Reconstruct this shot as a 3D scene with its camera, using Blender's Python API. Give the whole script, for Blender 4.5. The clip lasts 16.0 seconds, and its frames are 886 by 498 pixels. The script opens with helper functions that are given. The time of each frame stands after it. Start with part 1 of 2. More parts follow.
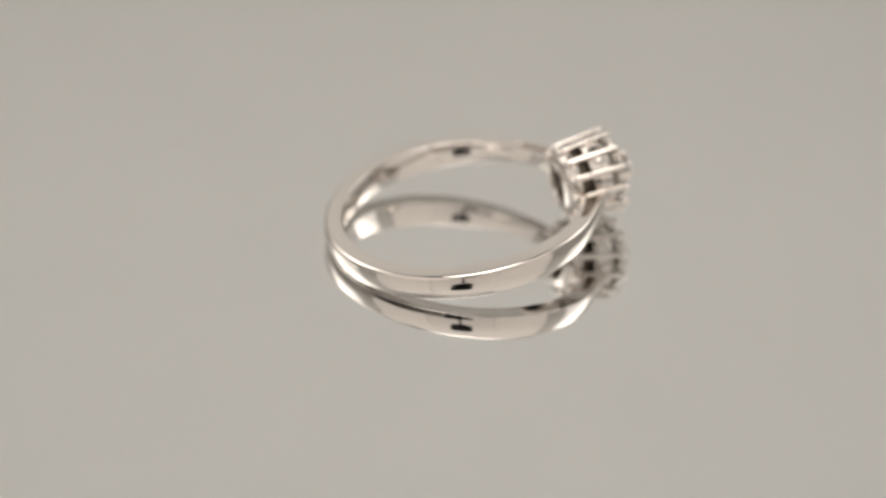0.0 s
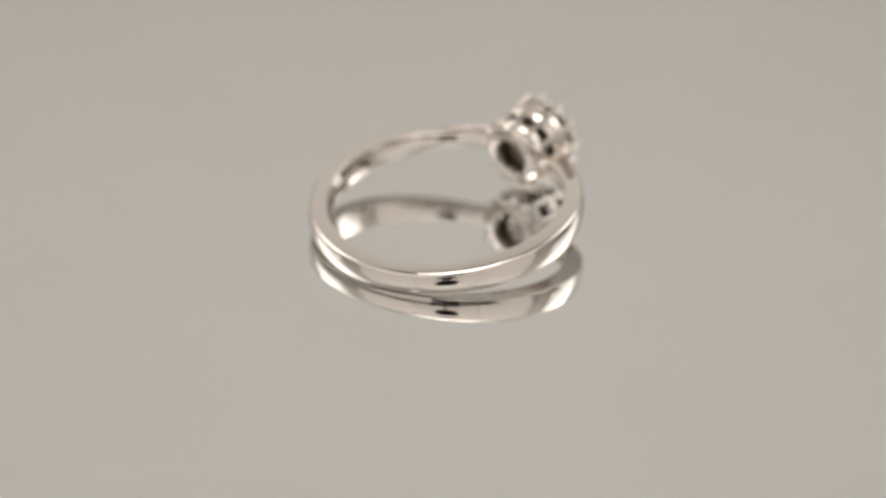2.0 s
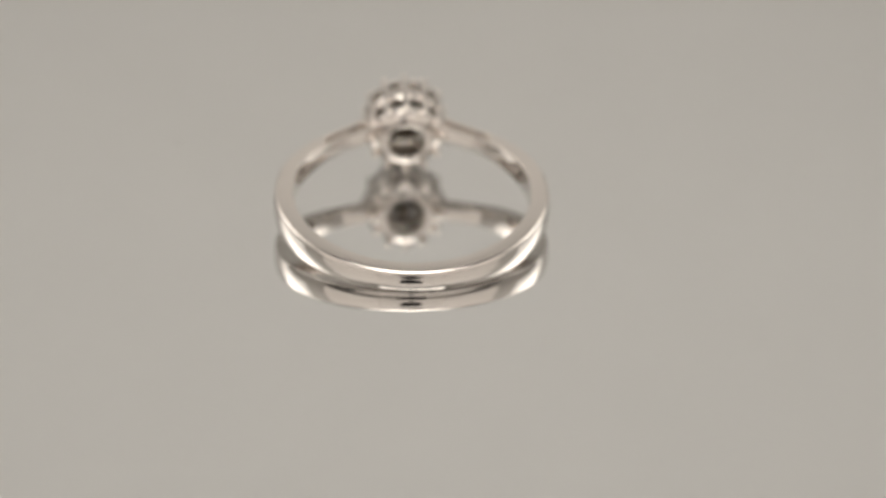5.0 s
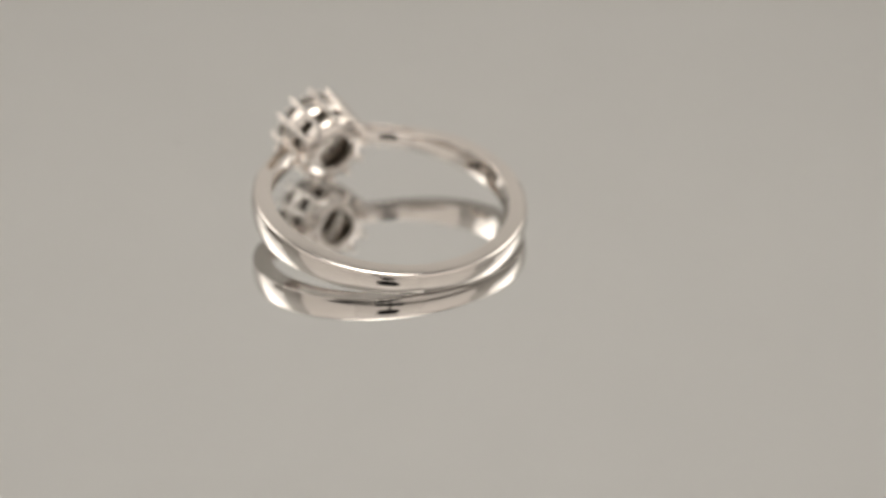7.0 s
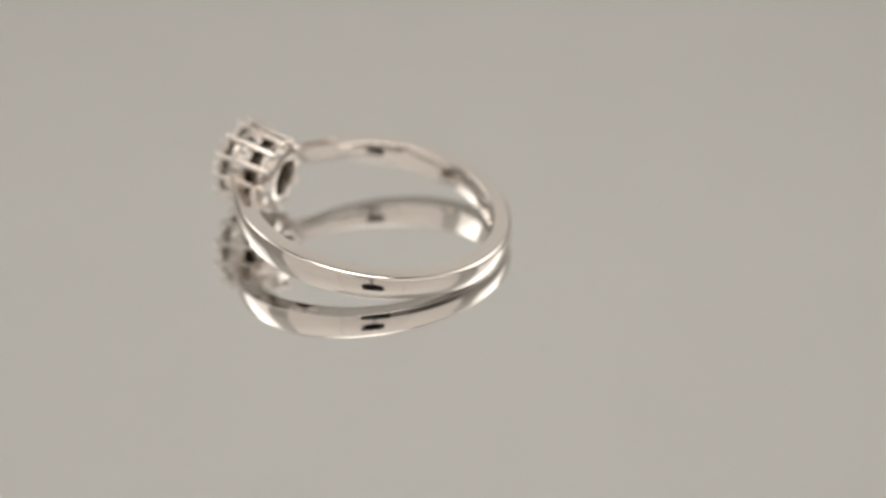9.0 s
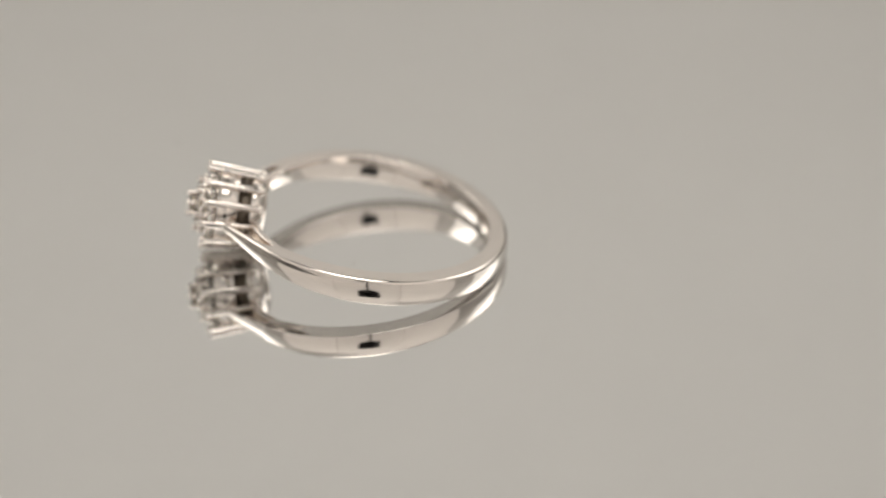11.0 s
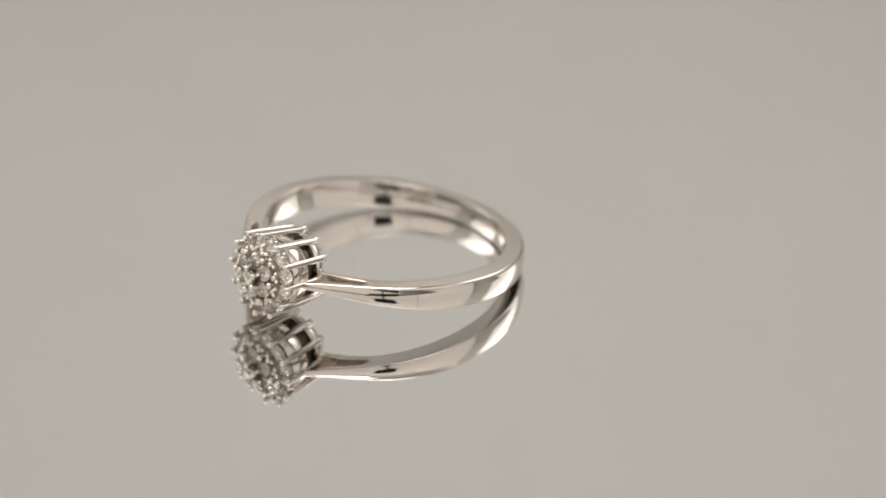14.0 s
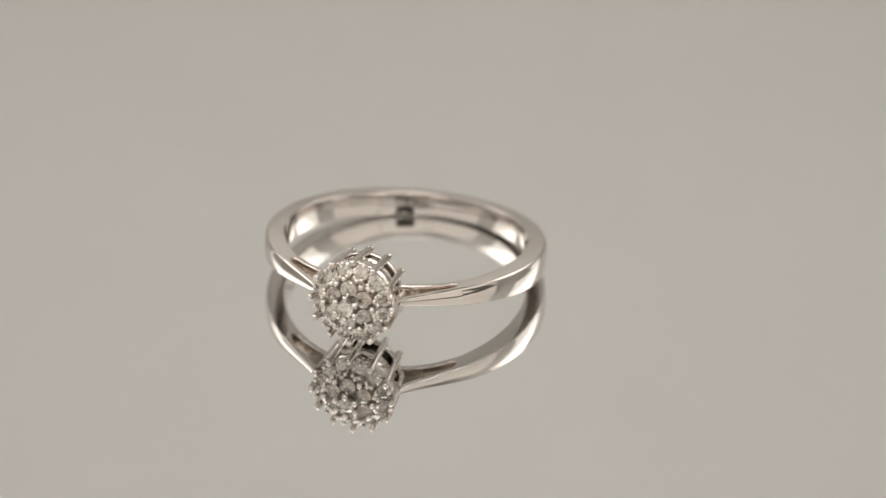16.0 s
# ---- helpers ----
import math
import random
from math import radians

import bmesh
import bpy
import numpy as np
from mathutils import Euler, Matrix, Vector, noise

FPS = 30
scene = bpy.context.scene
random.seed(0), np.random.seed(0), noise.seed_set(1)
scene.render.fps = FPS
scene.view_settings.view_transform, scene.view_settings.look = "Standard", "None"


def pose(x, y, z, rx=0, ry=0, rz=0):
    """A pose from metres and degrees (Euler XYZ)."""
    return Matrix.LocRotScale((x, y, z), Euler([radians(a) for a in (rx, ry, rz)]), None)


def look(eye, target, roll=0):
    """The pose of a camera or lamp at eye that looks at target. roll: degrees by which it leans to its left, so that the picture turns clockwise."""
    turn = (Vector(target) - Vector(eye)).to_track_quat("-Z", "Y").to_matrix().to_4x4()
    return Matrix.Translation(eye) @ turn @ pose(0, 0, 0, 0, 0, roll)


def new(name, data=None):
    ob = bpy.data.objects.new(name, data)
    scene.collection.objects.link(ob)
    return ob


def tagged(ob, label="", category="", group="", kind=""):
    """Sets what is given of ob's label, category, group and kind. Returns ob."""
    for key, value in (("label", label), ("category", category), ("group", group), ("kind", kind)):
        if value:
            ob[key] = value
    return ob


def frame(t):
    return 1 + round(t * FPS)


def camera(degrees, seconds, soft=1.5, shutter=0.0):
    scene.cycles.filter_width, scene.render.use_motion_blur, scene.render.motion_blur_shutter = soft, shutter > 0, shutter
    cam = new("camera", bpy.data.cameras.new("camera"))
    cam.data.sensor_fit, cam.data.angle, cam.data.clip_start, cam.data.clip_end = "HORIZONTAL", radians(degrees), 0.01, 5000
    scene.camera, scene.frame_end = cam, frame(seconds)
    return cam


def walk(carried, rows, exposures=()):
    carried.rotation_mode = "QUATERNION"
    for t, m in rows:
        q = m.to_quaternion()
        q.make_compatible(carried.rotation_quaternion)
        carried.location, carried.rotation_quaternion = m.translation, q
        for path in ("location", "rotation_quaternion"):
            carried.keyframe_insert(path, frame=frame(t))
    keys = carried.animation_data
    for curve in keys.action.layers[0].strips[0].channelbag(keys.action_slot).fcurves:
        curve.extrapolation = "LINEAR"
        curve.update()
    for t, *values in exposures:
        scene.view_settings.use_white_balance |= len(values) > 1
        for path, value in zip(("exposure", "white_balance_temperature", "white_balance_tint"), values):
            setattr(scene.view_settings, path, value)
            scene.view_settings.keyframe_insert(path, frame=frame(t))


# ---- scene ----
MM = 0.001

# ---- camera: fixed on its stand, looking down at the turntable ----
DIST, ELEV, RISE = 0.2670, radians(28.581), 0.00014
EYE = (0.0, -DIST * math.cos(ELEV), DIST * math.sin(ELEV) + RISE)
cam = camera(13.70, 16.0, soft=1.5)
AIM = look(EYE, (0, 0, RISE)) @ pose(0, 0, 0, -0.0147, -0.389, 0) @ pose(0, 0, 0, 0, 0, 0.28)
cam.data.dof.use_dof, cam.data.dof.focus_distance, cam.data.dof.aperture_fstop = True, 0.2538, 20.0
cam.data.sensor_width, cam.data.angle = 36.0, radians(13.70)
walk(cam, [(0.0, AIM), (16.0, AIM)], exposures=[(0.0, -0.05), (3.0, -0.05), (4.0, -0.09), (6.5, -0.14), (7.2, -0.13), (8.0, -0.10), (9.0, -0.10),
     (11.5, -0.07), (14.0, -0.06), (16.0, -0.06)])

# ---- world, lamps ----
world = bpy.data.worlds.new("studio")
scene.world = world
world.use_nodes = True
world.node_tree.nodes["Background"].inputs["Color"].default_value = (1.0, 0.93, 0.85, 1)
world.node_tree.nodes["Background"].inputs["Strength"].default_value = 0.05


def softbox_lamp(name, eye, target, wide, high, power, colour, middle, rim):
    data = bpy.data.lights.new(name, "AREA")
    data.shape, data.size, data.size_y, data.energy, data.color = "RECTANGLE", wide, high, power, colour
    # bright in the middle of the cloth, fading towards its rim
    data.use_nodes = True
    t = data.node_tree
    glow = t.nodes["Emission"]
    place = t.nodes.new("ShaderNodeNewGeometry")
    off, far, fade = t.nodes.new("ShaderNodeVectorMath"), t.nodes.new("ShaderNodeVectorMath"), t.nodes.new("ShaderNodeMapRange")
    off.operation, far.operation, fade.interpolation_type = "SUBTRACT", "LENGTH", "SMOOTHSTEP"
    off.inputs[1].default_value = (0.5, 0.5, 0.0)
    fade.inputs["From Min"].default_value, fade.inputs["From Max"].default_value = 0.02, 0.54
    fade.inputs["To Min"].default_value, fade.inputs["To Max"].default_value = middle, rim
    t.links.new(place.outputs["Parametric"], off.inputs[0])
    t.links.new(off.outputs[0], far.inputs[0])
    t.links.new(far.outputs["Value"], fade.inputs["Value"])
    t.links.new(fade.outputs[0], glow.inputs["Strength"])
    ob = new(name, data)
    ob.matrix_world = look(eye, target)
    return ob


WARM, WARMER = (1.0, 0.955, 0.88), (1.0, 0.88, 0.78)
# (centre, aim, width, height, power, middle, rim, colour): bright panels on the tent's sides and under its roof; three
# dim warm ones edge to edge about the camera, unseen, added to brighten the tent's front
PANELS = (((0.425, 0.25, 0.40), (0.0, 0.25, 0.40), 0.42, 0.50, 1.43, 1.6, 0.35, WARM), ((-0.425, 0.25, 0.40), (0.0, 0.25, 0.40), 0.42, 0.50, 1.43, 1.6, 0.35, WARM),
          ((0.0, -0.10, 0.78), (0.0, -0.099, 0.0), 0.50, 0.40, 3.65, 1.5, 0.4, WARM),
          ((0.32, -0.2725, 0.27), (0.0, -0.0417, 0.27), 0.3785, 0.48, 0.168, 1.0, 1.0, WARMER), ((-0.32, -0.2725, 0.27), (0.0, -0.0417, 0.27), 0.3785, 0.48, 0.168, 1.0, 1.0, WARMER),
          ((0.0, -0.425, 0.27), (0.0, 0.0, 0.27), 0.4235, 0.48, 0.19, 1.0, 1.0, WARMER))
for eye, aim, wide, high, power, middle, rim, colour in PANELS:
    softbox_lamp("panel_light", eye, aim, wide, high, power, colour, middle, rim)
scene.cycles.max_bounces, scene.cycles.glossy_bounces, scene.cycles.transmission_bounces = 16, 14, 14


# ---- materials ----
def material(name, colour, rough, metal=0.0, grain=0.0, size=200.0, bump=0.0, spread=0.0):
    """A surface with a colour that varies at two scales and fine relief. size: grains a metre."""
    m = bpy.data.materials.new(name)
    m.use_nodes = True
    t = m.node_tree
    b = t.nodes["Principled BSDF"]
    b.inputs["Metallic"].default_value, b.inputs["Roughness"].default_value = metal, rough
    b.inputs["Base Color"].default_value = (*colour, 1)
    place = t.nodes.new("ShaderNodeTexCoord")
    fine, wide = t.nodes.new("ShaderNodeTexNoise"), t.nodes.new("ShaderNodeTexNoise")
    fine.inputs["Scale"].default_value, wide.inputs["Scale"].default_value = size, size / 9
    fine.inputs["Detail"].default_value = 4
    for n in (fine, wide):
        t.links.new(place.outputs["Object"], n.inputs["Vector"])
    both = t.nodes.new("ShaderNodeMath")
    both.operation = "ADD"
    t.links.new(fine.outputs["Fac"], both.inputs[0])
    t.links.new(wide.outputs["Fac"], both.inputs[1])
    if grain:
        ramp = t.nodes.new("ShaderNodeMapRange")
        ramp.inputs["From Min"].default_value, ramp.inputs["From Max"].default_value = 0.6, 1.4
        ramp.inputs["To Min"].default_value, ramp.inputs["To Max"].default_value = 1 - grain, 1 + grain
        tint = t.nodes.new("ShaderNodeVectorMath")
        tint.operation = "SCALE"
        tint.inputs[0].default_value = colour
        t.links.new(both.outputs[0], ramp.inputs["Value"])
        t.links.new(ramp.outputs[0], tint.inputs["Scale"])
        t.links.new(tint.outputs[0], b.inputs["Base Color"])
    if spread:
        ramp = t.nodes.new("ShaderNodeMapRange")
        ramp.inputs["From Min"].default_value, ramp.inputs["From Max"].default_value = 0.7, 1.3
        ramp.inputs["To Min"].default_value, ramp.inputs["To Max"].default_value = max(0, rough - spread), rough + spread
        t.links.new(both.outputs[0], ramp.inputs["Value"])
        t.links.new(ramp.outputs[0], b.inputs["Roughness"])
    if bump:
        n = t.nodes.new("ShaderNodeBump")
        n.inputs["Strength"].default_value, n.inputs["Distance"].default_value = bump, 0.4 / size
        t.links.new(fine.outputs["Fac"], n.inputs["Height"])
        t.links.new(n.outputs["Normal"], b.inputs["Normal"])
    return m


GOLD = material("polished_white_gold", (0.80, 0.752, 0.718), 0.06, 1.0, grain=0.02, size=900, bump=0.012, spread=0.02)
# rougher gold, its colour darkened for the shade in slots and head
SHADED_GOLD = material("rough_gold_darkened_for_shade", (0.42, 0.365, 0.31), 0.28, 1.0, grain=0.15, size=2500, bump=0.08, spread=0.06)
# near-black gold: the shade seen through the basket's windows, put into the colour
WINDOW_SHADE = material("gold_darkened_as_window_shade", (0.16, 0.135, 0.11), 0.33, 1.0, grain=0.25, size=2500, bump=0.1, spread=0.08)
SILVERED = material("silvered_mirror", (0.76, 0.765, 0.765), 0.012, 1.0, grain=0.006, size=60)
GLASS_EDGE = material("ground_glass_edge", (0.35, 0.45, 0.42), 0.35, 0.0, grain=0.1, size=400)
FABRIC = material("white_tent_fabric", (0.66, 0.653, 0.642), 0.9, 0.0, grain=0.02, size=500, bump=0.1)
# for an unseen roof, made dark to draw dark lines in the ring's edges
SHADE = material("dark_overhead_cloth", (0.075, 0.073, 0.07), 0.9, 0.0, grain=0.05, size=500, bump=0.1)
TABLE = material("white_table_laminate", (0.72, 0.70, 0.67), 0.5, 0.0, grain=0.02, size=300)
BLACK = material("black_camera_shell", (0.012, 0.012, 0.013), 0.55, 0.0, grain=0.15, size=900, bump=0.2)
DUST = material("grey_dust", (0.10, 0.09, 0.075), 0.9, 0.0, grain=0.3, size=9000)


def gem_material():
    m = bpy.data.materials.new("clear_diamond")
    m.use_nodes = True
    b = m.node_tree.nodes["Principled BSDF"]
    b.inputs["Base Color"].default_value = (0.89, 0.845, 0.78, 1)
    b.inputs["Roughness"].default_value, b.inputs["IOR"].default_value = 0.0, 2.4
    b.inputs["Transmission Weight"].default_value = 0.97
    return m


GEM = gem_material()


# ---- building helpers ----
def mesh_of(name, bm, mat, smooth=True):
    bmesh.ops.recalc_face_normals(bm, faces=bm.faces[:])
    me = bpy.data.meshes.new(name)
    for f in bm.faces:
        f.smooth = smooth
    bm.to_mesh(me)
    bm.free()
    me.materials.append(mat)
    return me


def part(name, bm, mat, parent, label="", smooth=True):
    ob = new(name, mesh_of(name, bm, mat, smooth))
    ob.parent = parent
    return tagged(ob, label)


def even(ob):
    """Normals by face area, so that flats stay flat beside their rounded edges."""
    w = ob.modifiers.new("normals", "WEIGHTED_NORMAL")
    w.keep_sharp, w.weight = True, 100
    return ob


def box(bm, lo, hi, bevel=0.0):
    made = bmesh.ops.create_cube(bm, size=1)["verts"]
    for v in made:
        for i in range(3):
            v.co[i] = lo[i] + (v.co[i] + 0.5) * (hi[i] - lo[i])
    if bevel:
        edges = list({e for v in made for e in v.link_edges})
        bmesh.ops.bevel(bm, geom=edges, offset=bevel, segments=3, affect="EDGES", profile=0.5)
    return bm


def bridge(bm, rings, closed=False, caps=True):
    n = len(rings[0])
    pairs = list(zip(rings, rings[1:])) + ([(rings[-1], rings[0])] if closed else [])
    for a, b in pairs:
        for i in range(n):
            j = (i + 1) % n
            bm.faces.new((a[i], a[j], b[j], b[i]))
    if caps and not closed:
        for f in (bm.faces.new(rings[0][::-1]), bm.faces.new(rings[-1])):
            for e in f.edges:
                e.smooth = False
    return bm


def lathe(profile, steps=56, bm=None):
    """Turn a closed outline of (along, radius) about the x axis."""
    bm = bm or bmesh.new()
    rings = []
    for k in range(steps):
        a = 2 * math.pi * k / steps
        rings.append([bm.verts.new((x, r * math.cos(a), r * math.sin(a))) for x, r in profile])
    bridge(bm, rings, closed=True)
    return bm


def rod(bm, points, radii, steps=10):
    """A round bar along points."""
    rings = []
    for i, p in enumerate(points):
        d = (Vector(points[min(i + 1, len(points) - 1)]) - Vector(points[max(i - 1, 0)])).normalized()
        s = d.orthogonal().normalized()
        u = d.cross(s)
        rings.append([bm.verts.new(Vector(p) + radii[i] * (s * math.cos(a) + u * math.sin(a)))
                      for a in (2 * math.pi * k / steps for k in range(steps))])
    return bridge(bm, rings)


def band_outline(thick, wide, out_bulge, in_bulge, fillet, soft, splay=0.0, crisp=0.08):
    """The band's section: (outward, axial), slightly crowned outside and inside; soft: the rounding of its upper outer edge, crisp: of the lower one."""
    pts = []
    hw, ht = wide / 2, thick / 2
    f = min(fillet, hw * 0.8, ht * 0.8)
    g = min(soft, hw * 0.8, ht * 1.2)
    e = min(crisp, g)

    def corner(u, v, size, start):
        for k in range(1, 8):
            a = start + math.pi / 2 * k / 8
            pts.append((u + size * math.cos(a), v + size * math.sin(a)))

    for k in range(9):
        v = -1 + 2 * k / 8
        pts.append((ht - out_bulge * v * v, (e - g) / 2 + v * (hw - (e + g) / 2)))
    corner(ht - out_bulge - g, hw - g, g, 0)
    for k in range(3):
        pts.append((ht - out_bulge - g - (thick - out_bulge - in_bulge - g - f) * k / 2, hw))
    corner(-ht + in_bulge + f, hw - f, f, math.pi / 2)
    for k in range(9):
        v = 1 - 2 * k / 8
        pts.append((-ht + in_bulge * v * v, v * (hw - f)))
    corner(-ht + in_bulge + f, -hw + f, f, math.pi)
    for k in range(3):
        pts.append((-ht + in_bulge + f + (thick - out_bulge - in_bulge - e - f) * k / 2, -hw))
    corner(ht - out_bulge - e, -hw + e, e, -math.pi / 2)
    return [(u, v * (1 - splay * u / ht)) for u, v in pts]


def swept(stations):
    """A bar through stations (centre x, y, outward angle, thickness, width, crowns, fillet), in millimetres."""
    bm = bmesh.new()
    rings = []
    for x, y, ang, thick, wide, crown, ib, f, g, *splay in stations:
        c, s = math.cos(ang), math.sin(ang)
        rings.append([bm.verts.new(((x + u * c) * MM, (y + u * s) * MM, v * MM))
                      for u, v in band_outline(thick, wide, crown, ib, f, g, *splay)])
    return bridge(bm, rings)


# ---- the tent and the table ----
def build_set():
    bm = bmesh.new()
    box(bm, (-0.48, -0.48, -0.03), (0.48, 0.57, -0.006), 0.003)
    table = tagged(new("table", mesh_of("table", bm, TABLE)), "white laminate table top under the mirror", "table", kind="structure")
    even(table)
    def ring_at(bm, z, inset, n=96):
        """A rounded rectangle of tent cloth at height z."""
        out = []
        for k in range(n):
            a = 2 * math.pi * k / n
            c, d = math.cos(a), math.sin(a)
            out.append(bm.verts.new(((0.46 - inset) * math.copysign(abs(c) ** 0.5, c), 0.045 + (0.505 - inset) * math.copysign(abs(d) ** 0.5, d), z)))
        return out

    bm = bmesh.new()
    levels = [(-0.006, 0.0), (0.3, 0.0), (0.66, 0.0)] + [(0.66 + 0.14 * math.sin(a), 0.14 - 0.14 * math.cos(a)) for a in (radians(15 * k) for k in range(1, 7))]
    inside = [ring_at(bm, z, i) for z, i in levels]
    outside = [ring_at(bm, z, i - 0.004) for z, i in levels]
    bridge(bm, inside, caps=False)
    bridge(bm, outside, caps=False)
    bridge(bm, [inside[0], outside[0]], caps=False)
    bridge(bm, [inside[-1], outside[-1]], caps=False)
    tagged(new("wall_around", mesh_of("wall_around", bm, FABRIC)), "white fabric wall of a light tent", "wall", kind="structure")
    bm = bmesh.new()
    bridge(bm, [ring_at(bm, 0.80, 0.13), ring_at(bm, 0.804, 0.13)])
    tagged(new("ceiling", mesh_of("ceiling", bm, SHADE, False)), "unseen dark roof, added so that the ring's edges reflect dark", "ceiling", kind="structure")


def build_pole(x, y):
    """A black pole with a rubber foot, unseen, added to reflect as a dark streak."""
    pole = new("streak_pole")
    tagged(pole, "unseen black pole, added for dark streaks in the ring's reflections", "pole", group="poles of the tent")
    pole.location = (x, y, -0.006)
    part("tube", rod(bmesh.new(), [(0, 0, 0.012), (0, 0, 0.70)], [0.008, 0.008], 20), BLACK, pole)
    part("rubber_foot", rod(bmesh.new(), [(0, 0, 0), (0, 0, 0.003), (0, 0, 0.02), (0, 0, 0.022)], [0.011, 0.013, 0.012, 0.010], 20), BLACK, pole)


def build_mirror():
    mirror = new("mirror")
    tagged(mirror, "clean silvered mirror plate lying on the table", "mirror")
    bm = bmesh.new()
    box(bm, (-0.32, -0.32, -0.006), (0.32, 0.32, -0.0015))
    part("glass_plate", bm, GLASS_EDGE, mirror, "greenish ground glass edge", False)
    bm = bmesh.new()
    box(bm, (-0.319, -0.319, -0.0015), (0.319, 0.319, 0.0))
    part("silvering", bm, SILVERED, mirror, "bright silvered face", False)
    for x, y, r in ((-0.01834, 0.01696, 0.00008), (-0.00460, -0.00203, 0.00008)):
        bm = bmesh.new()
        bmesh.ops.create_icosphere(bm, subdivisions=2, radius=r)
        for v in bm.verts:
            v.co *= 0.75 + 0.5 * noise.noise(v.co * 9000 + Vector((x, y, 0)) * 500)
            v.co.z = v.co.z * 0.4
        ob = new("dust_speck", mesh_of("dust_speck", bm, DUST))
        ob.location = (x, y, r * 0.3)
        tagged(ob, "tiny grey dust speck lying on the mirror", "dust", group="dust on the mirror")


def build_panel(eye, target, wide, high, label, rimmed):
    s = new("light_panel")
    tagged(s, label, "light panel", group="light panels of the tent")
    s.matrix_world = look(eye, target)
    w, h = (wide / 2 + 0.004, high / 2 + 0.004) if rimmed else (wide / 2 - 0.004, high / 2)
    bm = box(bmesh.new(), (-w, -h, 0.003), (w, h, 0.016))
    part("backing", bm, FABRIC, s, "white backing board", False)
    if not rimmed:
        return
    bm = bmesh.new()
    for lo, hi in (((-w, -h, -0.003), (w, -h + 0.004, 0.003)), ((-w, h - 0.004, -0.003), (w, h, 0.003)),
                   ((-w, -h + 0.004, -0.003), (-w + 0.004, h - 0.004, 0.003)), ((w - 0.004, -h + 0.004, -0.003), (w, h - 0.004, 0.003))):
        box(bm, lo, hi)
    part("rim", bm, FABRIC, s, "white rim", False)


def build_film_camera():
    """The filming camera, which shows as a dark patch in the polished band."""
    c = new("film_camera")
    tagged(c, "black camera with a long macro lens, on a column stand", "camera")
    c.matrix_world = AIM @ Matrix.Translation((0, 0, 0.012))
    bm = bmesh.new()
    outline = [(0, 0.024), (0, 0.033), (0.004, 0.035), (0.03, 0.035), (0.034, 0.038), (0.042, 0.038), (0.044, 0.034), (0.055, 0.034), (0.055, 0.02), (0.006, 0.02)]
    lathe(outline, bm=bm, steps=40)
    bm.transform(Matrix.Rotation(radians(-90), 4, "Y"))
    part("lens_barrel", bm, BLACK, c, "black ribbed lens barrel")
    bm = box(bmesh.new(), (-0.047, -0.050, 0.052), (0.047, 0.052, 0.110), 0.014)
    part("camera_body", bm, BLACK, c)
    foot = c.matrix_world.inverted() @ Vector((0, EYE[1] - 0.085, 0.02))
    bm = rod(bmesh.new(), [Vector((0, -0.046, 0.08)), Vector((0, -0.056, 0.08)), Vector((0, -0.058, 0.081)), foot], [0.03, 0.03, 0.005, 0.005], 20)
    part("camera_stand", bm, BLACK, c, "black column stand")
    base = c.matrix_world.inverted()
    bm = box(bmesh.new(), (-0.055, EYE[1] - 0.14, 0.0), (0.055, EYE[1] - 0.03, 0.026), 0.006)
    bm.transform(base)
    part("stand_foot", bm, BLACK, c)


# ---- the ring ----
R_OUT, R_IN, WIDE, NECK = 10.08, 8.58, 1.97, 1.30
SPLIT = radians(41.5)


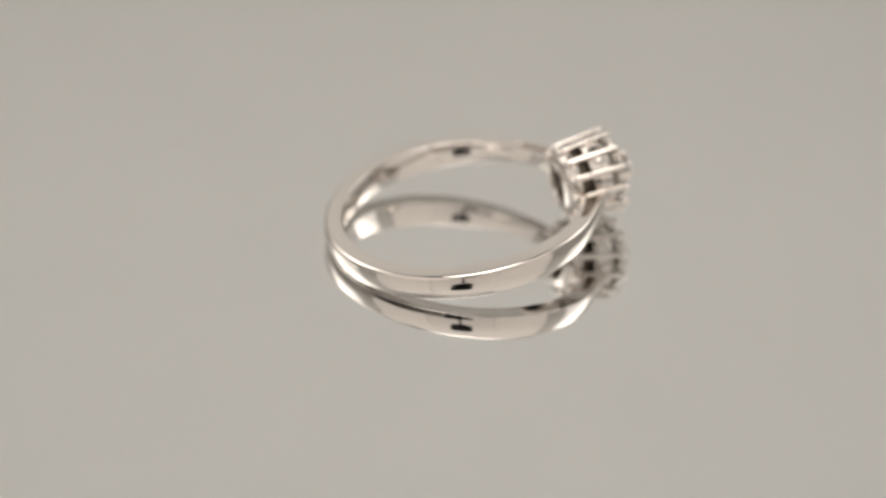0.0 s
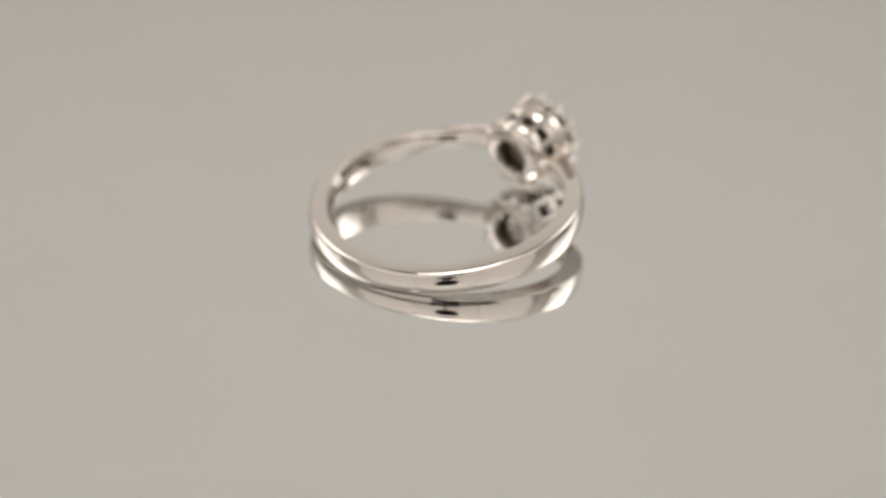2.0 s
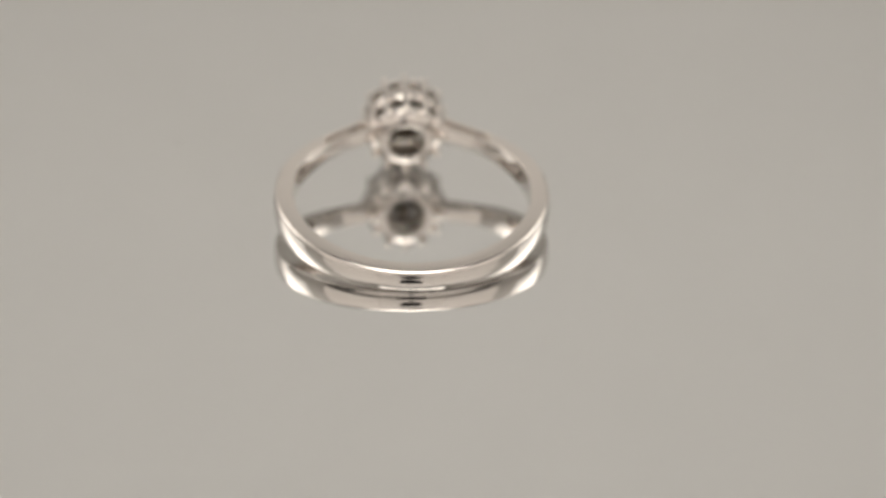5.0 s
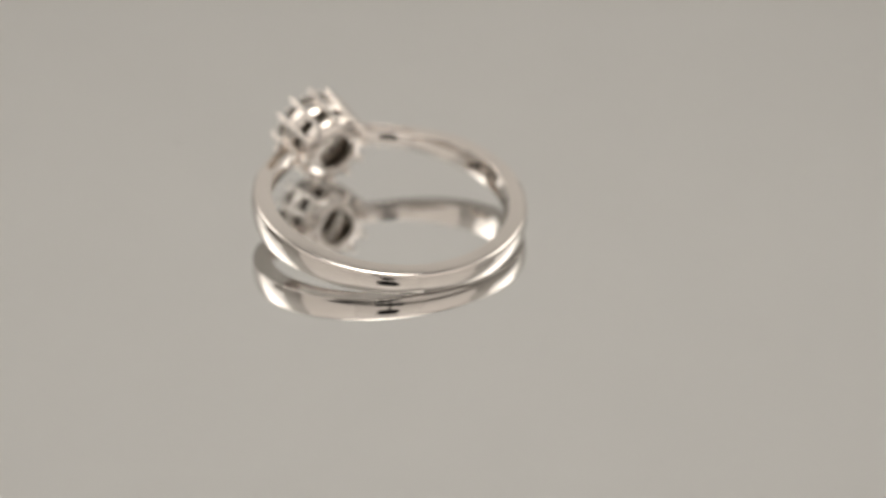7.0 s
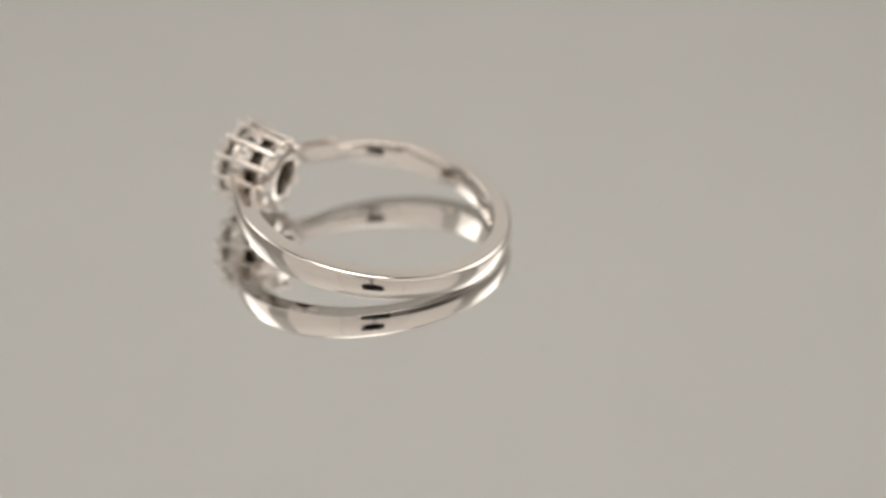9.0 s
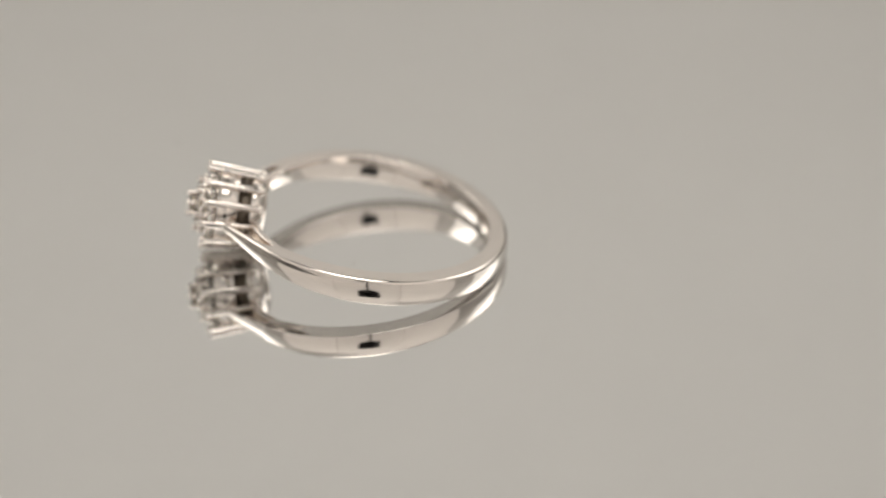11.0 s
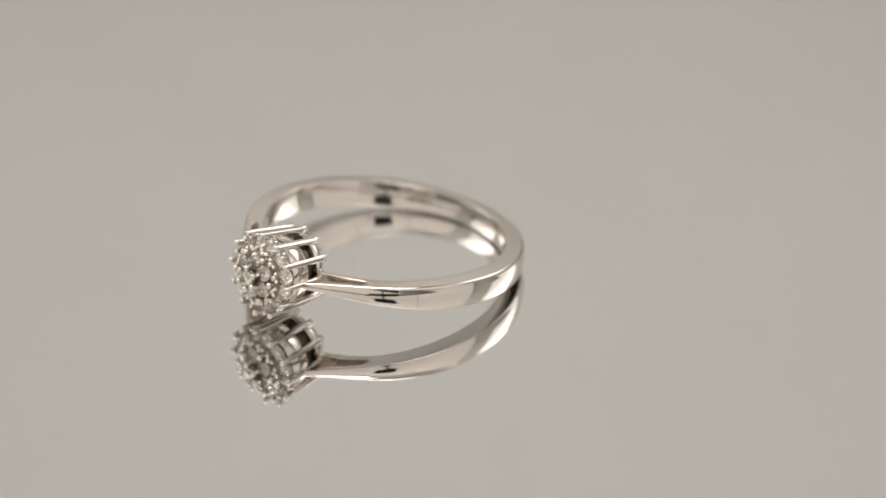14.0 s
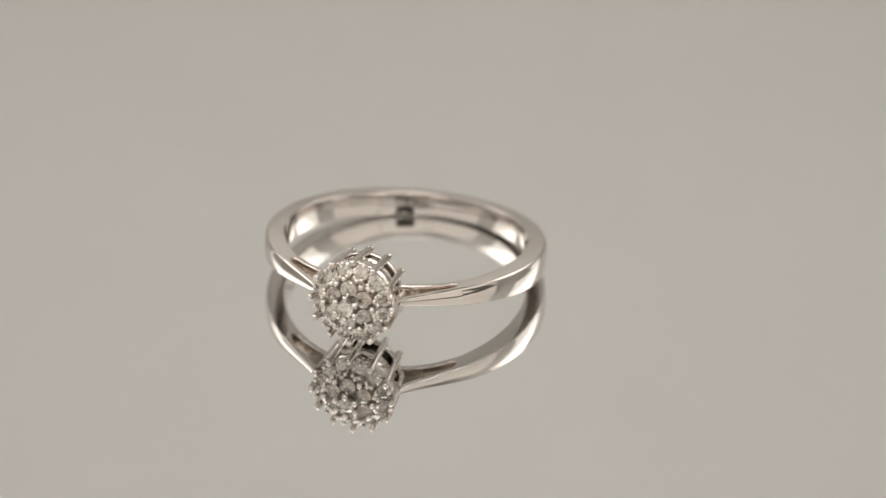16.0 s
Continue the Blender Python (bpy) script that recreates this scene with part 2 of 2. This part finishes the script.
def build_ring():
    ring = new("diamond_ring")
    tagged(ring, "polished white gold ring with a diamond flower cluster", "ring")
    # shank
    mid, thick = (R_OUT + R_IN) / 2, R_OUT - R_IN
    st = []
    n = 340
    for k in range(n + 1):
        a = SPLIT + (2 * math.pi - 2 * SPLIT) * k / n
        near = min(1.0, (min(a, 2 * math.pi - a) - SPLIT) / radians(48))
        wide = NECK + (WIDE - NECK) * math.sin(math.pi / 2 * near)
        back = max(0.0, (min(a, 2 * math.pi - a) - math.pi / 2) / (math.pi / 2))
        wide -= 0.34 * back * back * (3 - 2 * back)
        st.append((mid * math.cos(a), mid * math.sin(a), a, thick, wide, 0.09, 0.085, 0.10, 0.23 + 0.13 * back, 0.05 * math.sin(math.pi / 2 * near)))
    even(part("shank", swept(st), GOLD, ring))
    # split shoulders
    for side in (1, -1):
        rail, inner, web = [], [], []
        a0 = SPLIT
        p0 = Vector((R_OUT * math.cos(a0), R_OUT * math.sin(a0)))
        p3 = Vector((10.45, 3.12))
        d0 = Vector((math.sin(a0), -math.cos(a0)))
        p1, p2 = p0 + d0 * 1.7, p3 - Vector((0.68, -0.73)) * 1.4
        m = 44
        for k in range(m + 1):
            u = k / m
            p = p0 * (1 - u) ** 3 + p1 * 3 * u * (1 - u) ** 2 + p2 * 3 * u * u * (1 - u) + p3 * u ** 3
            d = (p1 - p0) * (1 - u) ** 2 + (p2 - p1) * 2 * u * (1 - u) + (p3 - p2) * u * u
            ang = math.atan2(d.x, -d.y)
            th = (0.80 - 0.26 * min(1, u * 9)) * (1 - u) + 0.46 * u
            p -= Vector((math.cos(ang), math.sin(ang))) * th / 2
            wide = 0.48 + (NECK - 0.48) * (1 - u)
            rail.append((p.x, side * p.y, side * ang, th, wide, 0.09 * (1 - u) + 0.02, 0.03, 0.09, 0.27 - 0.13 * u))
            a = a0 + (radians(14.5) - a0) * u
            ti = 0.64 - 0.14 * min(1, u * 9) + 0.05 * u
            r = R_IN + ti / 2 + 0.08 * u
            inner.append((r * math.cos(a), side * r * math.sin(a), side * a, ti, NECK - 0.05 * u, 0.03, 0.05, 0.09, 0.10))
            q = (p + Vector((r * math.cos(a), r * math.sin(a)))) / 2
            gap = (p - Vector((r * math.cos(a), r * math.sin(a)))).length
            web.append((q.x, side * q.y, side * (ang + a) / 2, gap, 0.16, 0.01, 0.01, 0.05, 0.05))
        if side < 0:
            rail, inner, web = rail[::-1], inner[::-1], web[::-1]
        even(part("outer_rail", swept(rail), GOLD, ring))
        even(part("inner_rail", swept(inner), GOLD, ring))
        part("slot_web", swept(web), SHADED_GOLD, ring, "unpolished recessed web, darkened for the slot's shade")
    # basket of the head
    base = [(x * MM, r * MM) for x, r in ((7.60, 1.38), (7.52, 1.44), (7.50, 1.60), (7.58, 1.88), (7.75, 2.15), (8.0, 2.40), (8.25, 2.54), (8.62, 2.60), (8.68, 2.52), (8.66, 2.2), (8.42, 1.9), (8.2, 1.42))]
    part("gallery", lathe(base), GOLD, ring, "round base plate with a bored hole")
    # added tube that keeps the windows between the prongs dark
    shade_liner = [(x * MM, r * MM) for x, r in ((8.3, 2.2), (9.75, 2.3), (9.75, 2.15), (8.3, 2.05))]
    part("shade_liner", lathe(shade_liner, steps=48), WINDOW_SHADE, ring, "added dark tube, standing for the shade inside the basket")
    for r0, r1, x0, x1, flare in ((2.64, 2.44, 9.55, 11.05, 0.14), (1.80, 1.62, 10.6, 11.75, 0.06)):
        wall = [(x * MM, r * MM) for x, r in ((x0, r0 - 0.1), (x0 + 0.06, r0), (x1 - 0.06, r0 + flare), (x1, r0 + flare - 0.06), (x1, r1 + flare), (x0 + 0.06, r1 - 0.08))]
        part("collar", lathe(wall, steps=48), GOLD if r0 > 2 else SHADED_GOLD, ring)
    plate = [(x * MM, r * MM) for x, r in ((9.72, 1.95), (9.72, 2.5), (9.86, 2.56), (9.9, 2.5), (9.9, 1.95))]
    part("seat_plate", lathe(plate, steps=48), SHADED_GOLD, ring, "unpolished ledge under the stones, darkened for shade")
    for k in range(7):
        a, r, x = (0, 0, 12.5) if k == 6 else (2 * math.pi * k / 6 + math.pi / 6, 1.22, 11.92)
        cup = lathe([((x + u) * MM, q * MM) for u, q in ((-0.75, 0.36), (-0.72, 0.44), (0.24, 0.63), (0.34, 0.61), (0.34, 0.57), (-0.6, 0.36))], steps=20)
        cup.transform(Matrix.Translation((0, r * math.cos(a) * MM, r * math.sin(a) * MM)))
        part("stone_seat", cup, SHADED_GOLD, ring)
    # prongs, claws and stones
    def spot(x, r, a):
        return Vector((x * MM, r * math.cos(a) * MM, r * math.sin(a) * MM))

    def bead_mesh(r):
        bm = bmesh.new()
        bmesh.ops.create_uvsphere(bm, u_segments=12, v_segments=8, radius=r * MM)
        return mesh_of("claw", bm, GOLD)

    def fin(a):
        """A flat-sided prong, deeper than it is wide, leaning slightly outward."""
        bm = bmesh.new()
        rings = []
        side = Vector((0, -math.sin(a), math.cos(a)))
        out = Vector((0, math.cos(a), math.sin(a)))
        for x, r, deep, w in ((7.86, 2.58, 0.12, 0.12), (7.95, 2.60, 0.24, 0.25), (8.3, 2.63, 0.27, 0.26), (9.8, 2.77, 0.25, 0.25), (11.4, 2.92, 0.24, 0.24), (11.80, 2.96, 0.20, 0.22)):
            c = spot(x, r, a)
            rings.append([bm.verts.new(c + MM * (out * deep * math.copysign(abs(math.cos(q)) ** 0.6, math.cos(q)) + side * w * math.copysign(abs(math.sin(q)) ** 0.6, math.sin(q))))
                          for q in (2 * math.pi * i / 12 for i in range(12))])
        return bridge(bm, rings)

    foot = bead_mesh(0.30)
    big, small, tiny = bead_mesh(0.25), bead_mesh(0.23), bead_mesh(0.17)

    def claw(mesh, p, holder):
        ob = new("claw", mesh)
        ob.parent, ob.location = holder, p

    for k in range(12):
        a = 2 * math.pi * k / 12
        prong = part("prong", fin(a), GOLD, ring)
        claw(big, spot(11.82, 2.96, a), prong)
        claw(foot, spot(7.98, 2.64, a), prong)
        claw(small, spot(12.10, 1.86, a + math.pi / 12), ring)
        claw(tiny, spot(11.62, 2.80, a + math.pi / 12), ring)
        for off in (-0.13, 0.13):
            claw(tiny, spot(12.02, 2.02, a + off), ring)
    for k in range(6):
        a = 2 * math.pi * (k + 0.5) / 6
        bm = rod(bmesh.new(), [spot(11.2, 1.1, a), spot(13.0, 0.80, a)], [0.18 * MM, 0.16 * MM])
        claw(small, spot(13.05, 0.80, a), part("prong", bm, GOLD, ring))
        bm = rod(bmesh.new(), [spot(11.0, 1.78, a + math.pi / 6), spot(12.4, 1.76, a + math.pi / 6)], [0.18 * MM, 0.16 * MM])
        claw(small, spot(12.45, 1.76, a + math.pi / 6), part("prong", bm, GOLD, ring))
    gem = gem_mesh()

    def stone(p, a, lean, spin):
        ob = new("stone", gem)
        ob.parent = ring
        out = Vector((math.cos(lean), math.sin(lean) * math.cos(a), math.sin(lean) * math.sin(a)))
        ob.matrix_local = Matrix.Translation(p) @ out.to_track_quat("Z", "Y").to_matrix().to_4x4() @ pose(0, 0, 0, 0, 0, spin)

    for k in range(12):
        a = 2 * math.pi * (k + 0.5) / 12
        stone(spot(11.48, 2.36, a), a, radians(20), random.uniform(0, 45))
    for k in range(6):
        a = 2 * math.pi * k / 6 + math.pi / 6
        stone(spot(12.42, 1.22, a), a, radians(14), random.uniform(0, 45))
    stone(spot(13.0, 0, 0), 0, 0, 10)
    return ring


def gem_mesh():
    """A small brilliant: table, crown, girdle and pavilion, 16 sides."""
    bm = bmesh.new()
    r = 0.60 * MM
    rows = ((0.20, 0.56, 8, 0.5), (0.12, 0.80, 8, 0.0), (0.02, 1.0, 16, 0.0), (-0.03, 1.0, 16, 0.0))
    pts = [Vector((r * k * math.cos(2 * math.pi * (i + o) / n), r * k * math.sin(2 * math.pi * (i + o) / n), z * 1.25 * MM * 0.75))
           for z, k, n, o in rows for i in range(n)] + [Vector((0, 0, -0.56 * MM))]
    vs = [bm.verts.new(p) for p in pts]
    bmesh.ops.convex_hull(bm, input=vs)
    return mesh_of("stone", bm, GEM, False)


build_set()
for side in (1, -1):
    build_pole(side * 0.21, 0.45)
build_mirror()
for eye, aim, wide, high, power, middle, rim, colour in PANELS:
    # dim panels are added fill, in place of a brightly lit tent front
    bright = power > 1
    build_panel(eye, aim, wide, high, "bright white diffused light panel in the tent" if bright else "dim fill panel added round the camera, for the bright tent front", bright)
build_film_camera()
RING = build_ring()

# ---- the turn of the ring about the turntable's axis ----
TILT, LEAN = radians(7.62), radians(0.30)
START, SPEED = 21.374, 14.379


def ring_pose(t):
    turn = radians(START + SPEED * t)
    h = Vector((math.cos(turn), math.sin(turn), 0))
    g = Vector((-math.sin(turn), math.cos(turn), 0))
    up = Vector((0, 0, 1))
    a = h * math.cos(TILT) + up * math.sin(TILT)
    n = up * math.cos(TILT) - h * math.sin(TILT)
    b = g * math.cos(LEAN) + n * math.sin(LEAN)
    n = n * math.cos(LEAN) - g * math.sin(LEAN)
    c = h * 3.513 + g * 0.269 + up * 2.13
    m = Matrix((a, b, n)).transposed().to_4x4()
    m.translation = c * MM
    return m


def motions():
    walk(RING, [(k * 0.25, ring_pose(k * 0.25)) for k in range(65)])


motions()
